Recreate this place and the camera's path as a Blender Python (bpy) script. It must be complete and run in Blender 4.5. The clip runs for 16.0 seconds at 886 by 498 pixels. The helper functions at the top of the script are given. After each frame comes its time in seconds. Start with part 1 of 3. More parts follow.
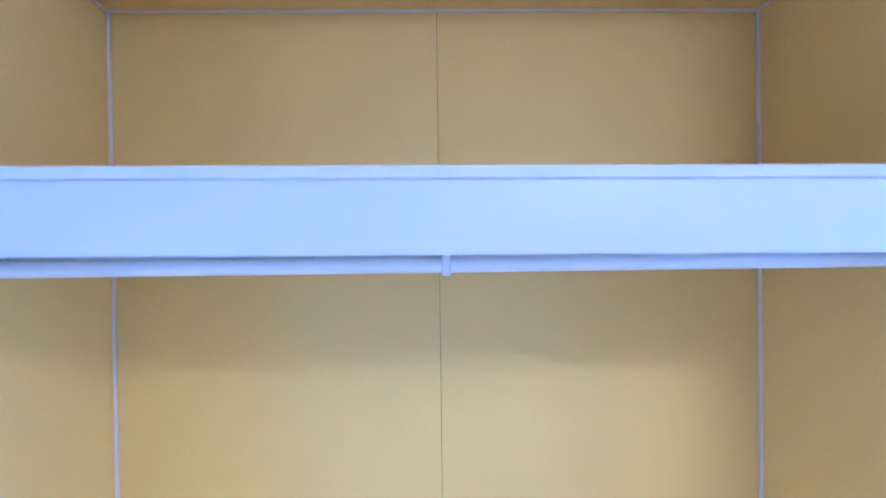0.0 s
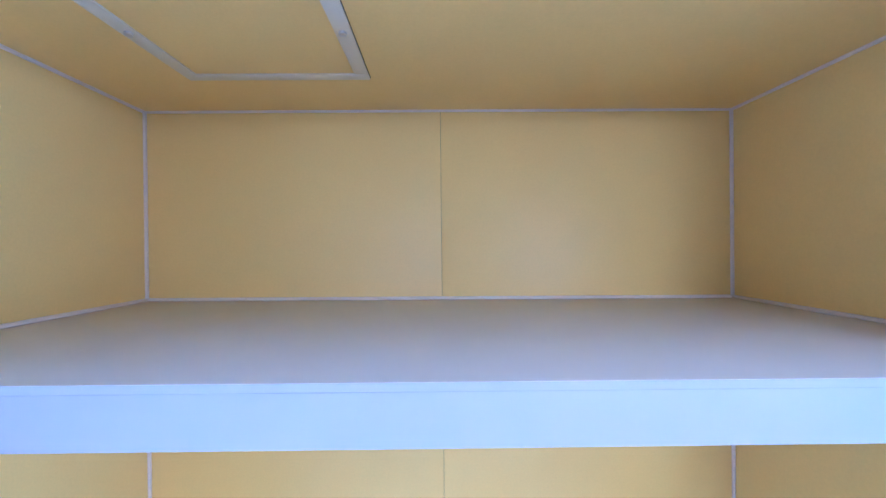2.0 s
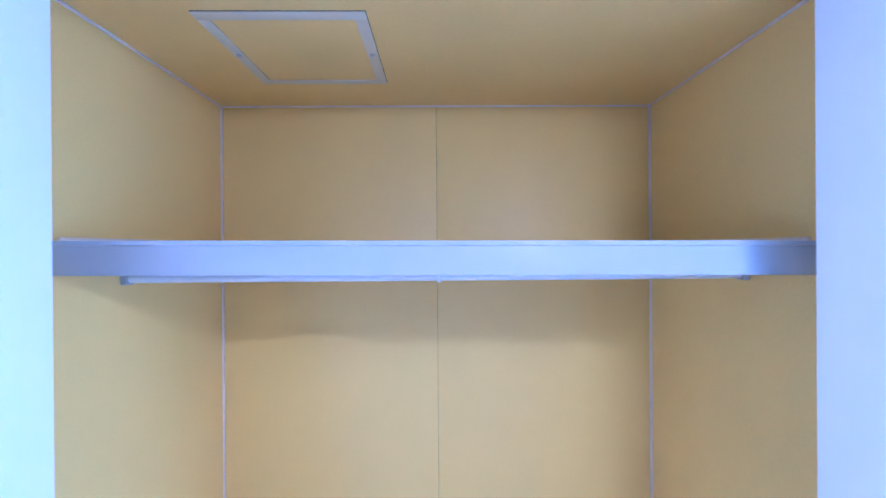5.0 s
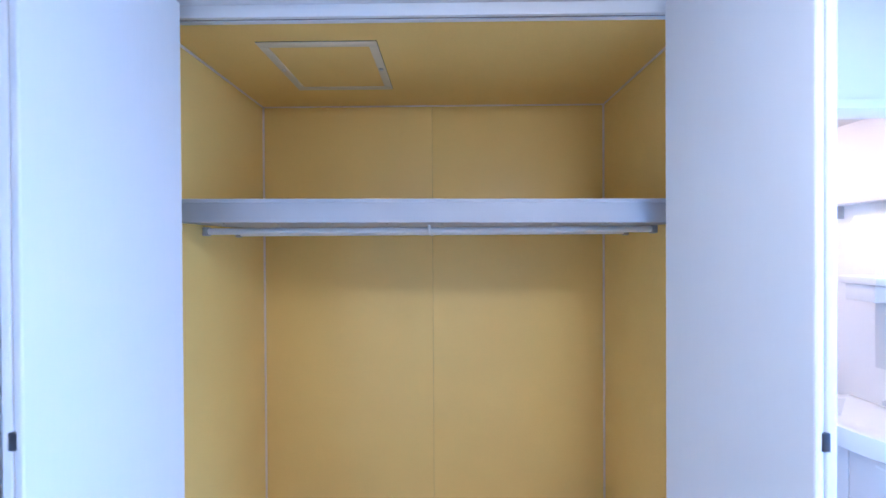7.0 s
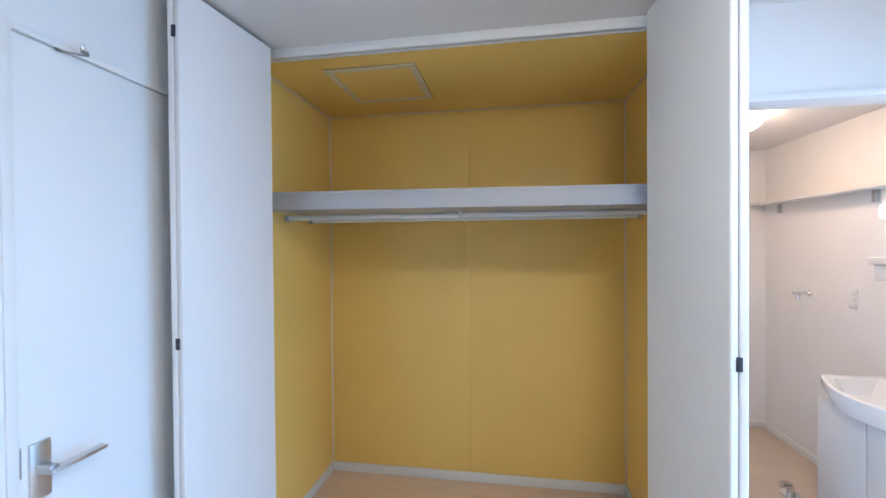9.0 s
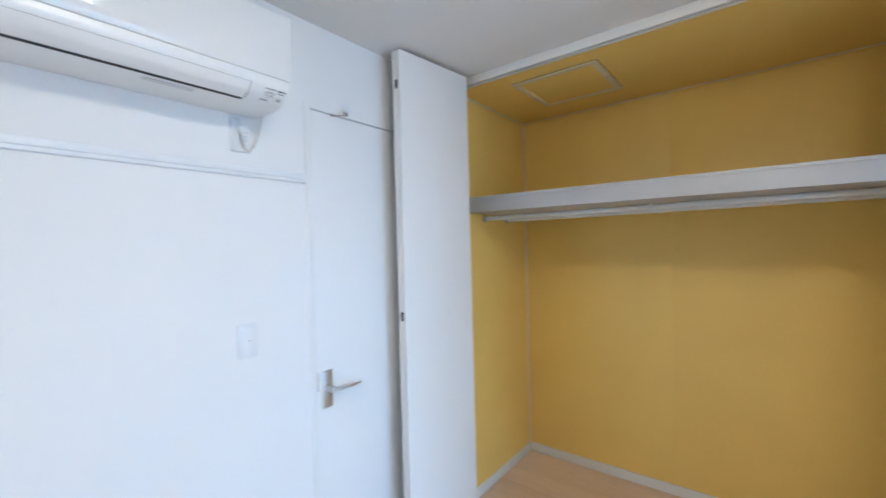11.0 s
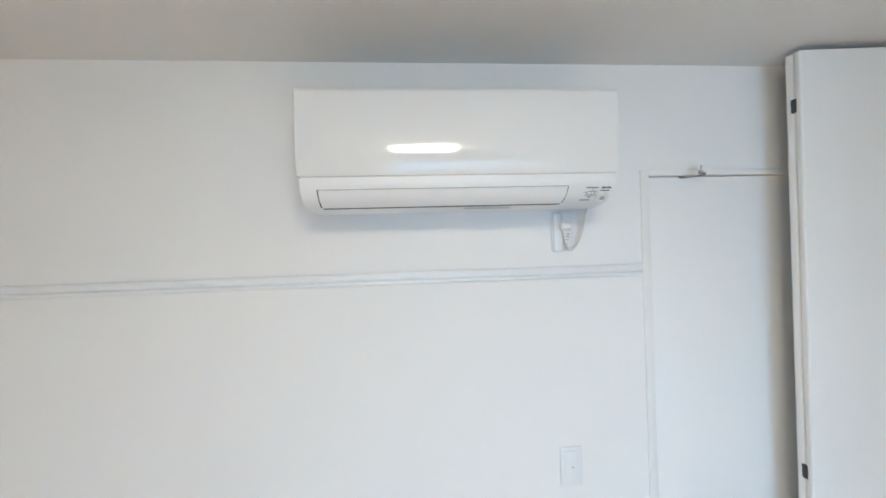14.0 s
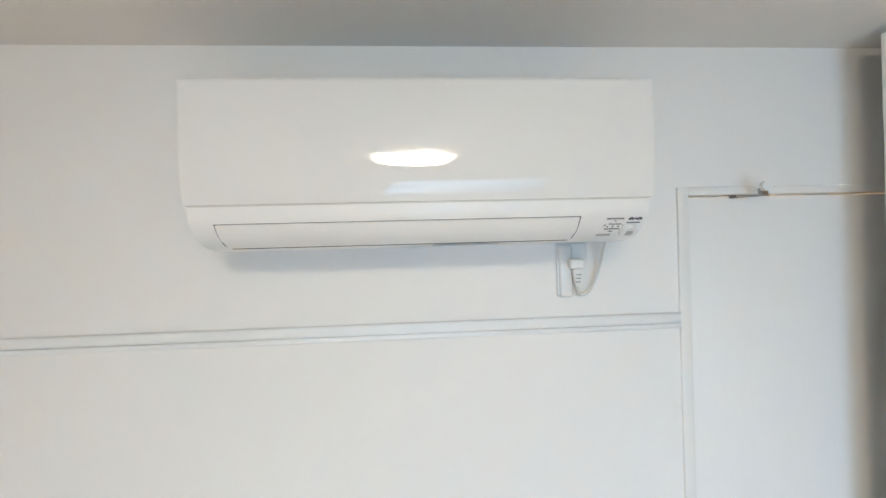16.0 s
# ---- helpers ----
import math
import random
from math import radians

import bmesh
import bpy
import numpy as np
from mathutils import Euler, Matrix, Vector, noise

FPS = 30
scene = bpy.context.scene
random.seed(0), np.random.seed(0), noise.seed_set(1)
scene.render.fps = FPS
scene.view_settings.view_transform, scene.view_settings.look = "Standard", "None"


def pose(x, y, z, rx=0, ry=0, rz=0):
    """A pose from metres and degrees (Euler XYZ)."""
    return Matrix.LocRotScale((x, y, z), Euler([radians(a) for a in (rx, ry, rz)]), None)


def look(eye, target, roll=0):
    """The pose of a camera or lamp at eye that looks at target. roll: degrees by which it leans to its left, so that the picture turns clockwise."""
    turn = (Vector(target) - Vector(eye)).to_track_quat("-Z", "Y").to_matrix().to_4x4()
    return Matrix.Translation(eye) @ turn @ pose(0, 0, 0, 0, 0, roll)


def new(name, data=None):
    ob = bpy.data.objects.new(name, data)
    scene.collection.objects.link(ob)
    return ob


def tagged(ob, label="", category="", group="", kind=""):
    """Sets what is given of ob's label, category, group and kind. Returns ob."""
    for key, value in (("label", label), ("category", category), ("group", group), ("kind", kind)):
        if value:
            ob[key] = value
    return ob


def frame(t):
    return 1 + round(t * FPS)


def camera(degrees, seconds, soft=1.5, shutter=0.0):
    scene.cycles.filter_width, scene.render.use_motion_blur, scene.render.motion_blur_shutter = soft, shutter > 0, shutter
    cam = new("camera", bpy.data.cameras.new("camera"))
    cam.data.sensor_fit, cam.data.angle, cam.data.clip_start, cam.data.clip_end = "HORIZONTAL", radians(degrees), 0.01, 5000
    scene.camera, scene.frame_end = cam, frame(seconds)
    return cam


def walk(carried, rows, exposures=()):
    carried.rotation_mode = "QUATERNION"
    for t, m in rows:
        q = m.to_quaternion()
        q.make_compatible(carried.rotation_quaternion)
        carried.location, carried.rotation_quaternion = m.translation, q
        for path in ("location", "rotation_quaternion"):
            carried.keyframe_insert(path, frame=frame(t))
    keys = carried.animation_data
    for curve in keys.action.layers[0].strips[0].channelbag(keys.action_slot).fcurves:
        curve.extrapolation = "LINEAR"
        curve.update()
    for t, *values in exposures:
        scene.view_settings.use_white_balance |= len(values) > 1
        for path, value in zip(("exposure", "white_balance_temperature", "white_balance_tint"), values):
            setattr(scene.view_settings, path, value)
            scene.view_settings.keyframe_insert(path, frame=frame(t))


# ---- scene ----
cam = camera(94.7, 16.0, shutter=0.5)
PATH = [
    (0, (0.975, -1.246, 1.781), (1.008, 0.753, 1.766), -0.7),
    (0.5, (0.974, -1.259, 1.872), (1.007, 0.741, 1.858), -0.7),
    (1, (0.976, -1.287, 1.939), (1.01, 0.713, 1.929), -0.7),
    (1.5, (0.967, -1.332, 1.997), (1.003, 0.668, 1.988), -0.6),
    (2, (0.966, -1.375, 2.037), (0.999, 0.625, 2.027), -0.6),
    (2.5, (0.969, -1.401, 2.048), (1.002, 0.598, 2.037), -0.6),
    (3, (0.981, -1.437, 2.035), (1.015, 0.562, 2.028), -0.6),
    (3.5, (0.987, -1.515, 2.002), (1.023, 0.485, 1.994), -0.6),
    (4, (0.973, -1.635, 1.955), (1.01, 0.364, 1.944), -0.6),
    (4.5, (0.981, -1.751, 1.9), (1.006, 0.248, 1.889), -0.5),
    (5, (0.989, -1.882, 1.841), (1.013, 0.118, 1.837), -0.4),
    (7.3, (1.087, -2.441, 1.659), (1.042, -0.442, 1.644), -0.3),
    (7.8, (1.123, -2.555, 1.62), (1.011, -0.558, 1.606), -0.3),
    (8.2, (1.164, -2.627, 1.606), (0.982, -0.635, 1.59), -0.4),
    (10.3, (1.376, -2.797, 1.58), (0.581, -0.962, 1.558), -1.1),
    (10.5, (1.401, -2.808, 1.569), (0.483, -1.031, 1.557), -1.3),
    (10.7, (1.434, -2.845, 1.567), (0.392, -1.138, 1.556), -1.4),
    (11, (1.441, -2.851, 1.586), (0.201, -1.282, 1.569), -1.5),
    (11.5, (1.467, -2.825, 1.627), (-0.143, -1.639, 1.602), -1.7),
    (12, (1.459, -2.771, 1.675), (-0.385, -1.996, 1.661), -2.1),
    (12.5, (1.441, -2.703, 1.738), (-0.506, -2.245, 1.733), -2.1),
    (13, (1.392, -2.668, 1.809), (-0.586, -2.369, 1.81), -2.0),
    (13.5, (1.316, -2.644, 1.881), (-0.672, -2.428, 1.881), -1.9),
    (14, (1.221, -2.641, 1.949), (-0.771, -2.462, 1.948), -1.8),
    (14.5, (1.118, -2.629, 1.997), (-0.875, -2.469, 2.008), -1.7),
    (15, (1.037, -2.605, 2.023), (-0.957, -2.452, 2.028), -1.6),
    (15.5, (0.968, -2.56, 2.042), (-1.028, -2.422, 2.038), -1.6),
    (16, (0.923, -2.517, 2.047), (-1.073, -2.388, 2.048), -1.6),
]
EXPOSURES = [(0, 1.68, 3760, 20), (3, 1.74, 3750, 21), (5, 1.61, 3670, 25), (8, 0.92, 4780, 11), (11, 0.76, 5550, 7), (12.5, 0.70, 5760, 6), (14.5, 0.70, 6270, 5), (16, 0.70, 6450, 5)]
walk(cam, [(t, look(eye, target, roll)) for t, eye, target, roll in PATH], EXPOSURES)

# ---- exposure and light ----
world = bpy.data.worlds.new("sky")
scene.world = world
world.use_nodes = True
wn = world.node_tree
sky = wn.nodes.new("ShaderNodeTexSky")
sky.sky_type, sky.sun_disc = "NISHITA", False
sky.sun_elevation, sky.sun_rotation = radians(59), radians(98.5)
wn.links.new(sky.outputs[0], wn.nodes["Background"].inputs[0])
wn.nodes["Background"].inputs[1].default_value = 0.06


def lamp(name, kind, m, power, colour, **more):
    data = bpy.data.lights.new(name, kind)
    data.energy, data.color = power, colour
    if kind == "AREA":
        data.shape = more.get("shape", "RECTANGLE")
        data.size, data.size_y = more["size"], more.get("size_y", more["size"])
    else:
        data.shadow_soft_size = more.get("size", 0.1)
    ob = new(name, data)
    ob.matrix_world = m
    return ob


sun_data = bpy.data.lights.new("sun", "SUN")
sun_data.energy, sun_data.angle, sun_data.color = 2.8, radians(0.5), (1.0, 0.90, 0.76)
new("sun", sun_data).matrix_world = look((0, 0, 10), (-6.0, 0.9, -0.1))
# skylight through the window in the east wall
lamp("window_skylight", "AREA", look((3.62, -2.03, 1.20), (1.6, -1.30, 0.1)), 28, (0.36, 0.645, 1.0), size=1.66, size_y=1.90).data.spread = radians(136)
# lit corridor lamp behind the closed door
lamp("corridor_lamp_light", "AREA", look((-0.40, -1.5, 2.46), (-0.40, -1.5, 0)), 26, (1.0, 0.58, 0.30), size=0.2, shape="DISK")


# ---- materials ----
def material(name, colour, rough=0.6, metal=0.0, vary=0.06, scale=3.0, grain=0.0, grain_scale=180.0, bump=0.0,
             bump_scale=400.0, stretch=(1, 1, 1), piece=0.0, spec=0.5, coat=0.0, gloss=0.05):
    """Base colour with broad stains and fine grain, and a fine relief."""
    m = bpy.data.materials.new(name)
    m.use_nodes = True
    n, l = m.node_tree.nodes, m.node_tree.links
    b = n["Principled BSDF"]
    b.inputs["Roughness"].default_value, b.inputs["Metallic"].default_value = rough, metal
    b.inputs["Specular IOR Level"].default_value, b.inputs["Coat Weight"].default_value = spec, coat
    geo = n.new("ShaderNodeNewGeometry")
    mapping = n.new("ShaderNodeMapping")
    mapping.inputs["Scale"].default_value = stretch
    l.new(geo.outputs["Position"], mapping.inputs[0])

    def noise_at(s, detail=3):
        t = n.new("ShaderNodeTexNoise")
        t.inputs["Scale"].default_value, t.inputs["Detail"].default_value = s, detail
        l.new(mapping.outputs[0], t.inputs["Vector"])
        return t.outputs["Fac"]

    def scaled(fac, amount):
        r = n.new("ShaderNodeMapRange")
        r.inputs["From Min"].default_value, r.inputs["From Max"].default_value = 0.3, 0.7
        r.inputs["To Min"].default_value, r.inputs["To Max"].default_value = 1 - amount, 1 + amount
        l.new(fac, r.inputs["Value"])
        return r.outputs[0]

    value = scaled(noise_at(scale), vary)
    if grain:
        mul = n.new("ShaderNodeMath")
        mul.operation = "MULTIPLY"
        l.new(value, mul.inputs[0]), l.new(scaled(noise_at(grain_scale, 4), grain), mul.inputs[1])
        value = mul.outputs[0]
    if piece:
        info = n.new("ShaderNodeObjectInfo")
        r = n.new("ShaderNodeMapRange")
        r.inputs["To Min"].default_value, r.inputs["To Max"].default_value = 1 - piece, 1 + piece
        l.new(info.outputs["Random"], r.inputs["Value"])
        mul = n.new("ShaderNodeMath")
        mul.operation = "MULTIPLY"
        l.new(value, mul.inputs[0]), l.new(r.outputs[0], mul.inputs[1])
        value = mul.outputs[0]
    mix = n.new("ShaderNodeMix")
    mix.data_type, mix.blend_type = "RGBA", "MULTIPLY"
    mix.inputs[0].default_value = 1.0
    mix.inputs[6].default_value = (*colour, 1)
    l.new(value, mix.inputs[7])
    l.new(mix.outputs[2], b.inputs["Base Color"])
    rr = n.new("ShaderNodeMapRange")
    rr.inputs["To Min"].default_value, rr.inputs["To Max"].default_value = max(rough - gloss, 0.02), min(rough + gloss, 1)
    l.new(noise_at(scale * 6), rr.inputs["Value"])
    l.new(rr.outputs[0], b.inputs["Roughness"])
    if bump:
        bp = n.new("ShaderNodeBump")
        bp.inputs["Strength"].default_value, bp.inputs["Distance"].default_value = bump, 0.001
        l.new(noise_at(bump_scale, 4), bp.inputs["Height"])
        l.new(bp.outputs[0], b.inputs["Normal"])
    return m


def glowing(name, colour, strength):
    m = bpy.data.materials.new(name)
    m.use_nodes = True
    b = m.node_tree.nodes["Principled BSDF"]
    b.inputs["Base Color"].default_value = (0.85, 0.85, 0.82, 1)
    b.inputs["Emission Color"].default_value, b.inputs["Emission Strength"].default_value = (*colour, 1), strength
    return m


WALLPAPER = material("wallpaper", (0.80, 0.79, 0.77), 0.75, vary=0.015, scale=1.7, grain=0.012, grain_scale=260, bump=0.35, bump_scale=330)
CEILING = material("ceiling_paper", (0.76, 0.74, 0.71), 0.8, vary=0.015, scale=1.3, grain=0.01, grain_scale=240, bump=0.3, bump_scale=300)
YELLOW = material("yellow_board", (0.90, 0.635, 0.175), 0.46, vary=0.025, scale=2.2, grain=0.02, grain_scale=150, bump=0.08, bump_scale=220)
TRIM = material("pale_trim", (0.86, 0.73, 0.59), 0.5, vary=0.03, scale=9)
HATCH = material("hatch_frame", (0.78, 0.68, 0.46), 0.5, vary=0.03, scale=9)
MELAMINE = material("white_melamine", (0.71, 0.71, 0.70), 0.38, vary=0.012, scale=3, bump=0.03, bump_scale=160)
DOOR_WHITE = material("door_sheet", (0.80, 0.79, 0.77), 0.42, vary=0.012, scale=2, grain=0.005, grain_scale=90, bump=0.025, bump_scale=120, stretch=(1, 1, 0.08))
FRAME_WHITE = material("frame_sheet", (0.79, 0.78, 0.75), 0.45, vary=0.015, scale=4, bump=0.05, bump_scale=150)
PLASTIC = material("white_plastic", (0.77, 0.77, 0.76), 0.30, vary=0.006, scale=5, gloss=0.005)
GLOSSY = material("glossy_white_plastic", (0.72, 0.72, 0.71), 0.025, vary=0.004, scale=4, spec=0.55, gloss=0.004)
RAIL = material("white_aluminium", (0.78, 0.79, 0.79), 0.35, metal=0.0, vary=0.02, scale=12)
STEEL = material("satin_steel", (0.70, 0.68, 0.66), 0.38, metal=1.0, vary=0.05, scale=30, grain=0.05, grain_scale=300)
CHROME = material("chrome", (0.75, 0.76, 0.78), 0.12, metal=1.0, vary=0.03, scale=20)
DARK = material("dark_steel", (0.06, 0.06, 0.07), 0.4, metal=0.6, vary=0.1, scale=60)
GAP = material("dark_gap", (0.03, 0.03, 0.032), 0.7, vary=0.1, scale=20)
GREY = material("grey_plastic", (0.42, 0.41, 0.40), 0.4, vary=0.04, scale=40)
# the shelf's white darkened in colour, to offset too much light on its front
SHELF_DIMMED = material("shelf_white_dimmed", (0.50, 0.495, 0.50), 0.52, vary=0.02, scale=3, bump=0.03, bump_scale=160)
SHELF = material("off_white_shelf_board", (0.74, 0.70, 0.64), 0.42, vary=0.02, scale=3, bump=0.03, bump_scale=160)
HOOK_STEEL = material("dull_steel", (0.36, 0.34, 0.33), 0.42, metal=1.0, vary=0.08, scale=60)
CORD = material("cord_grey", (0.62, 0.61, 0.58), 0.45, vary=0.02, scale=40)
PALE = material("pale_grey_print", (0.62, 0.62, 0.61), 0.5, vary=0.03, scale=40)
INK = material("grey_print", (0.10, 0.10, 0.11), 0.6, vary=0.05, scale=50)
FLOOR = material("pale_wood_floor", (0.74, 0.55, 0.39), 0.42, vary=0.06, scale=3, grain=0.05, grain_scale=60, bump=0.05, bump_scale=90, stretch=(0.12, 1, 1), piece=0.05)
VINYL = material("beige_vinyl", (0.55, 0.46, 0.36), 0.5, vary=0.05, scale=4, grain=0.03, grain_scale=120)
BASIN = material("white_ceramic", (0.84, 0.84, 0.83), 0.12, vary=0.006, scale=5)
LAMP_SHADE = glowing("lit_lamp_cover", (1.0, 0.85, 0.67), 29.0)
LAMP_WARM = glowing("lit_washroom_cover", (1.0, 0.62, 0.36), 24.0)
VANITY_GLOW = glowing("lit_vanity_tube", (0.97, 1.0, 0.97), 2.6)
GLASS = bpy.data.materials.new("window_glass")
GLASS.use_nodes = True
GLASS.node_tree.nodes["Principled BSDF"].inputs["Transmission Weight"].default_value = 1.0
GLASS.node_tree.nodes["Principled BSDF"].inputs["Roughness"].default_value = 0.0
MIRROR = material("mirror", (0.9, 0.92, 0.92), 0.02, metal=1.0, vary=0.0)
GROUND = material("outside_ground", (0.25, 0.24, 0.22), 0.9, vary=0.2, scale=0.5)


# ---- building blocks ----
def box(x0, y0, z0, x1, y1, z1, bevel=0.0, segments=2, into=None):
    """A box between two corners, its edges rounded by bevel, in a mesh of its own or in one that is given."""
    bm = bmesh.new()
    v = bmesh.ops.create_cube(bm, size=1)["verts"]
    for p in v:
        p.co = Vector(((x0 + x1) / 2 + p.co.x * (x1 - x0), (y0 + y1) / 2 + p.co.y * (y1 - y0), (z0 + z1) / 2 + p.co.z * (z1 - z0)))
    if bevel:
        bmesh.ops.bevel(bm, geom=bm.edges[:], offset=bevel, segments=segments, profile=0.5, affect="EDGES")
    return joined(into, bm) if into else bm


def joined(into, bm):
    mesh = bpy.data.meshes.new("piece")
    bm.to_mesh(mesh)
    bm.free()
    into.from_mesh(mesh)
    bpy.data.meshes.remove(mesh)
    return into


def rod(a, b, r, sides=20, into=None, flat=1.0):
    """A round bar from a to b; flat squeezes it along z."""
    a, b = Vector(a), Vector(b)
    bm = bmesh.new()
    bmesh.ops.create_cone(bm, cap_ends=True, segments=sides, radius1=r, radius2=r, depth=(b - a).length)
    m = Matrix.Translation((a + b) / 2) @ Matrix.Diagonal((1, 1, flat, 1)) @ (b - a).to_track_quat("Z", "Y").to_matrix().to_4x4()
    bmesh.ops.transform(bm, matrix=m, verts=bm.verts)
    return joined(into, bm) if into else bm


def prism(outline, axis, lo, hi, bevel=0.0):
    """An outline of 2D points drawn out along an axis from lo to hi."""
    bm = bmesh.new()

    def at(p, w):
        return {"x": (w, p[0], p[1]), "y": (p[0], w, p[1]), "z": (p[0], p[1], w)}[axis]
    low, high = [bm.verts.new(at(p, lo)) for p in outline], [bm.verts.new(at(p, hi)) for p in outline]
    n = len(outline)
    bm.faces.new(low), bm.faces.new(high)
    for i in range(n):
        bm.faces.new((low[i], low[(i + 1) % n], high[(i + 1) % n], high[i]))
    bmesh.ops.recalc_face_normals(bm, faces=bm.faces)
    if bevel:
        bmesh.ops.bevel(bm, geom=bm.edges[:], offset=bevel, segments=2, profile=0.5, affect="EDGES")
    return bm


def tube(points, r, sides=10, closed=False):
    """A round cord along points."""
    bm = bmesh.new()
    pts = [Vector(p) for p in points]
    rings = []
    for i, p in enumerate(pts):
        d = (pts[min(i + 1, len(pts) - 1)] - pts[max(i - 1, 0)]).normalized()
        q = d.to_track_quat("Z", "Y")
        rings.append([bm.verts.new(p + q @ Vector((r * math.cos(6.28319 * k / sides), r * math.sin(6.28319 * k / sides), 0))) for k in range(sides)])
    for a, b in zip(rings, rings[1:]):
        for k in range(sides):
            bm.faces.new((a[k], a[(k + 1) % sides], b[(k + 1) % sides], b[k]))
    bm.faces.new(rings[0][::-1]), bm.faces.new(rings[-1])
    bmesh.ops.recalc_face_normals(bm, faces=bm.faces)
    return bm


def curve_points(stops, steps=8):
    """A smooth line through a few stops."""
    p = [Vector(s) for s in stops]
    p = [p[0] * 2 - p[1]] + p + [p[-1] * 2 - p[-2]]
    out = []
    for a, b, c, d in zip(p, p[1:], p[2:], p[3:]):
        for k in range(steps):
            t = k / steps
            out.append(0.5 * (2 * b + (c - a) * t + (2 * a - 5 * b + 4 * c - d) * t * t + (3 * b - a - 3 * c + d) * t ** 3))
    return out + [p[-2]]


def mesh_object(name, bm, mat, smooth=True):
    mesh = bpy.data.meshes.new(name)
    bm.to_mesh(mesh)
    bm.free()
    mesh.materials.append(mat)
    if smooth:
        mesh.shade_smooth()
        mesh.set_sharp_from_angle(angle=radians(35))
    return new(name, mesh)


def part(name, bm, mat, parent, label=""):
    ob = mesh_object(name, bm, mat)
    ob.parent = parent
    return tagged(ob, label)


def thing(name, label, category, base=(0, 0, 0), group=""):
    """An empty at the thing's base; its parts are given in world places before it is closed with settle()."""
    ob = new(name)
    ob.empty_display_size = 0.05
    ob.matrix_world = Matrix.Translation(base)
    return tagged(ob, label, category, group)


def settle(ob):
    """Parts were built in world places: set them back by the base of their thing."""
    back = Matrix.Translation(-ob.location)
    for o in ob.children_recursive:
        if o.type == "MESH" and o.data.users == 1:
            o.data.transform(back)
    return ob


def structure(name, bm, mat, label, category="wall"):
    return tagged(mesh_object(name, bm, mat), label, category, kind="structure")


# ---- plan (metres): x east from the west wall, y north to the closet's back wall, z up ----
CEIL = 2.507            # room ceiling
CLOSET_CEIL = 2.497
FRONT = -0.985          # plane of the closet's front and of the north wall
WIDTH = 1.976           # closet
EAST, SOUTH = 3.45, -4.40
WASH_EAST, WASH_NORTH, WASH_CEIL = 3.41, 1.15, 2.38
HEAD = 2.134            # washroom doorway
DOOR_X0, DOOR_X1 = 2.10, 2.90
WIN_Y0, WIN_Y1, WIN_Z0, WIN_Z1 = -2.87, -1.18, 0.10, 2.05

# ---- room shell ----
structure("ground", box(-60, -60, -3.2, 60, 60, -3.0), GROUND, "grey open ground far below outside", "ground")
room_floor = structure("floor", box(0, SOUTH, -0.15, EAST, FRONT, -0.012), GAP, "pale beech wood floor of the room", "floor")
closet_floor = structure("floor_closet", box(-0.1, FRONT, -0.15, 2.08, 0.1, -0.012), GAP, "pale beech wood floor inside the closet", "floor")
structure("floor_washroom", box(2.08, FRONT, -0.15, WASH_EAST, WASH_NORTH, 0.0), VINYL, "beige vinyl floor of the washroom", "floor")
structure("ceiling", box(-0.12, SOUTH - 0.1, CEIL, EAST + 0.15, FRONT + 0.05, CEIL + 0.12), CEILING, "white papered room ceiling", "ceiling")
structure("ceiling_closet", box(-0.12, FRONT + 0.05, CLOSET_CEIL, 2.08, 0.12, CEIL + 0.12), YELLOW, "yellow painted board ceiling of the closet", "ceiling")
structure("ceiling_washroom", box(2.08, FRONT + 0.1, WASH_CEIL, WASH_EAST + 0.1, WASH_NORTH + 0.1, CEIL + 0.12), CEILING, "white papered washroom ceiling", "ceiling")

# west wall with the doorway cut through
DOOR_A, DOOR_B, DOOR_TOP = -1.905, -1.095, 2.176
west = box(-0.12, SOUTH, 0, 0, DOOR_A, CEIL)
box(-0.12, DOOR_B, 0, 0, FRONT, CEIL, into=west)
box(-0.12, DOOR_A, DOOR_TOP, 0, DOOR_B, CEIL, into=west)
structure("wall_west", west, WALLPAPER, "white papered wall with fine relief")
corridor = box(-0.75, -2.3, 0, -0.65, -0.7, CEIL)
box(-0.65, -2.3, 0, -0.12, -2.2, CEIL, into=corridor)
box(-0.65, -0.8, 0, -0.12, -0.7, CEIL, into=corridor)
structure("wall_corridor", corridor, WALLPAPER, "white walls of the corridor behind the door")
structure("ceiling_corridor", box(-0.75, -2.3, CEIL, -0.121, -0.7, CEIL + 0.1), CEILING, "white corridor ceiling", "ceiling")
structure("floor_corridor", box(-0.75, -2.3, -0.15, 0.0, -0.7, -0.001), FLOOR, "pale wood corridor floor", "floor")
structure("wall_south", box(-0.12, SOUTH - 0.1, 0, EAST + 0.15, SOUTH, CEIL), WALLPAPER, "white papered wall")
east = box(EAST, SOUTH, 0, EAST + 0.15, WIN_Y0, CEIL)
box(EAST, WIN_Y1, 0, EAST + 0.15, FRONT + 0.1, CEIL, into=east)
box(EAST, WIN_Y0, 0, EAST + 0.15, WIN_Y1, WIN_Z0, into=east)
box(EAST, WIN_Y0, WIN_Z1, EAST + 0.15, WIN_Y1, CEIL, into=east)
structure("wall_east", east, WALLPAPER, "white papered wall with a wide window")
north = box(2.0, FRONT, 0, DOOR_X0, FRONT + 0.1, CEIL)
box(DOOR_X1, FRONT, 0, EAST, FRONT + 0.1, CEIL, into=north)
box(DOOR_X0, FRONT, HEAD + 0.03, DOOR_X1, FRONT + 0.1, CEIL, into=north)
structure("wall_north", north, WALLPAPER, "white papered wall beside the closet")

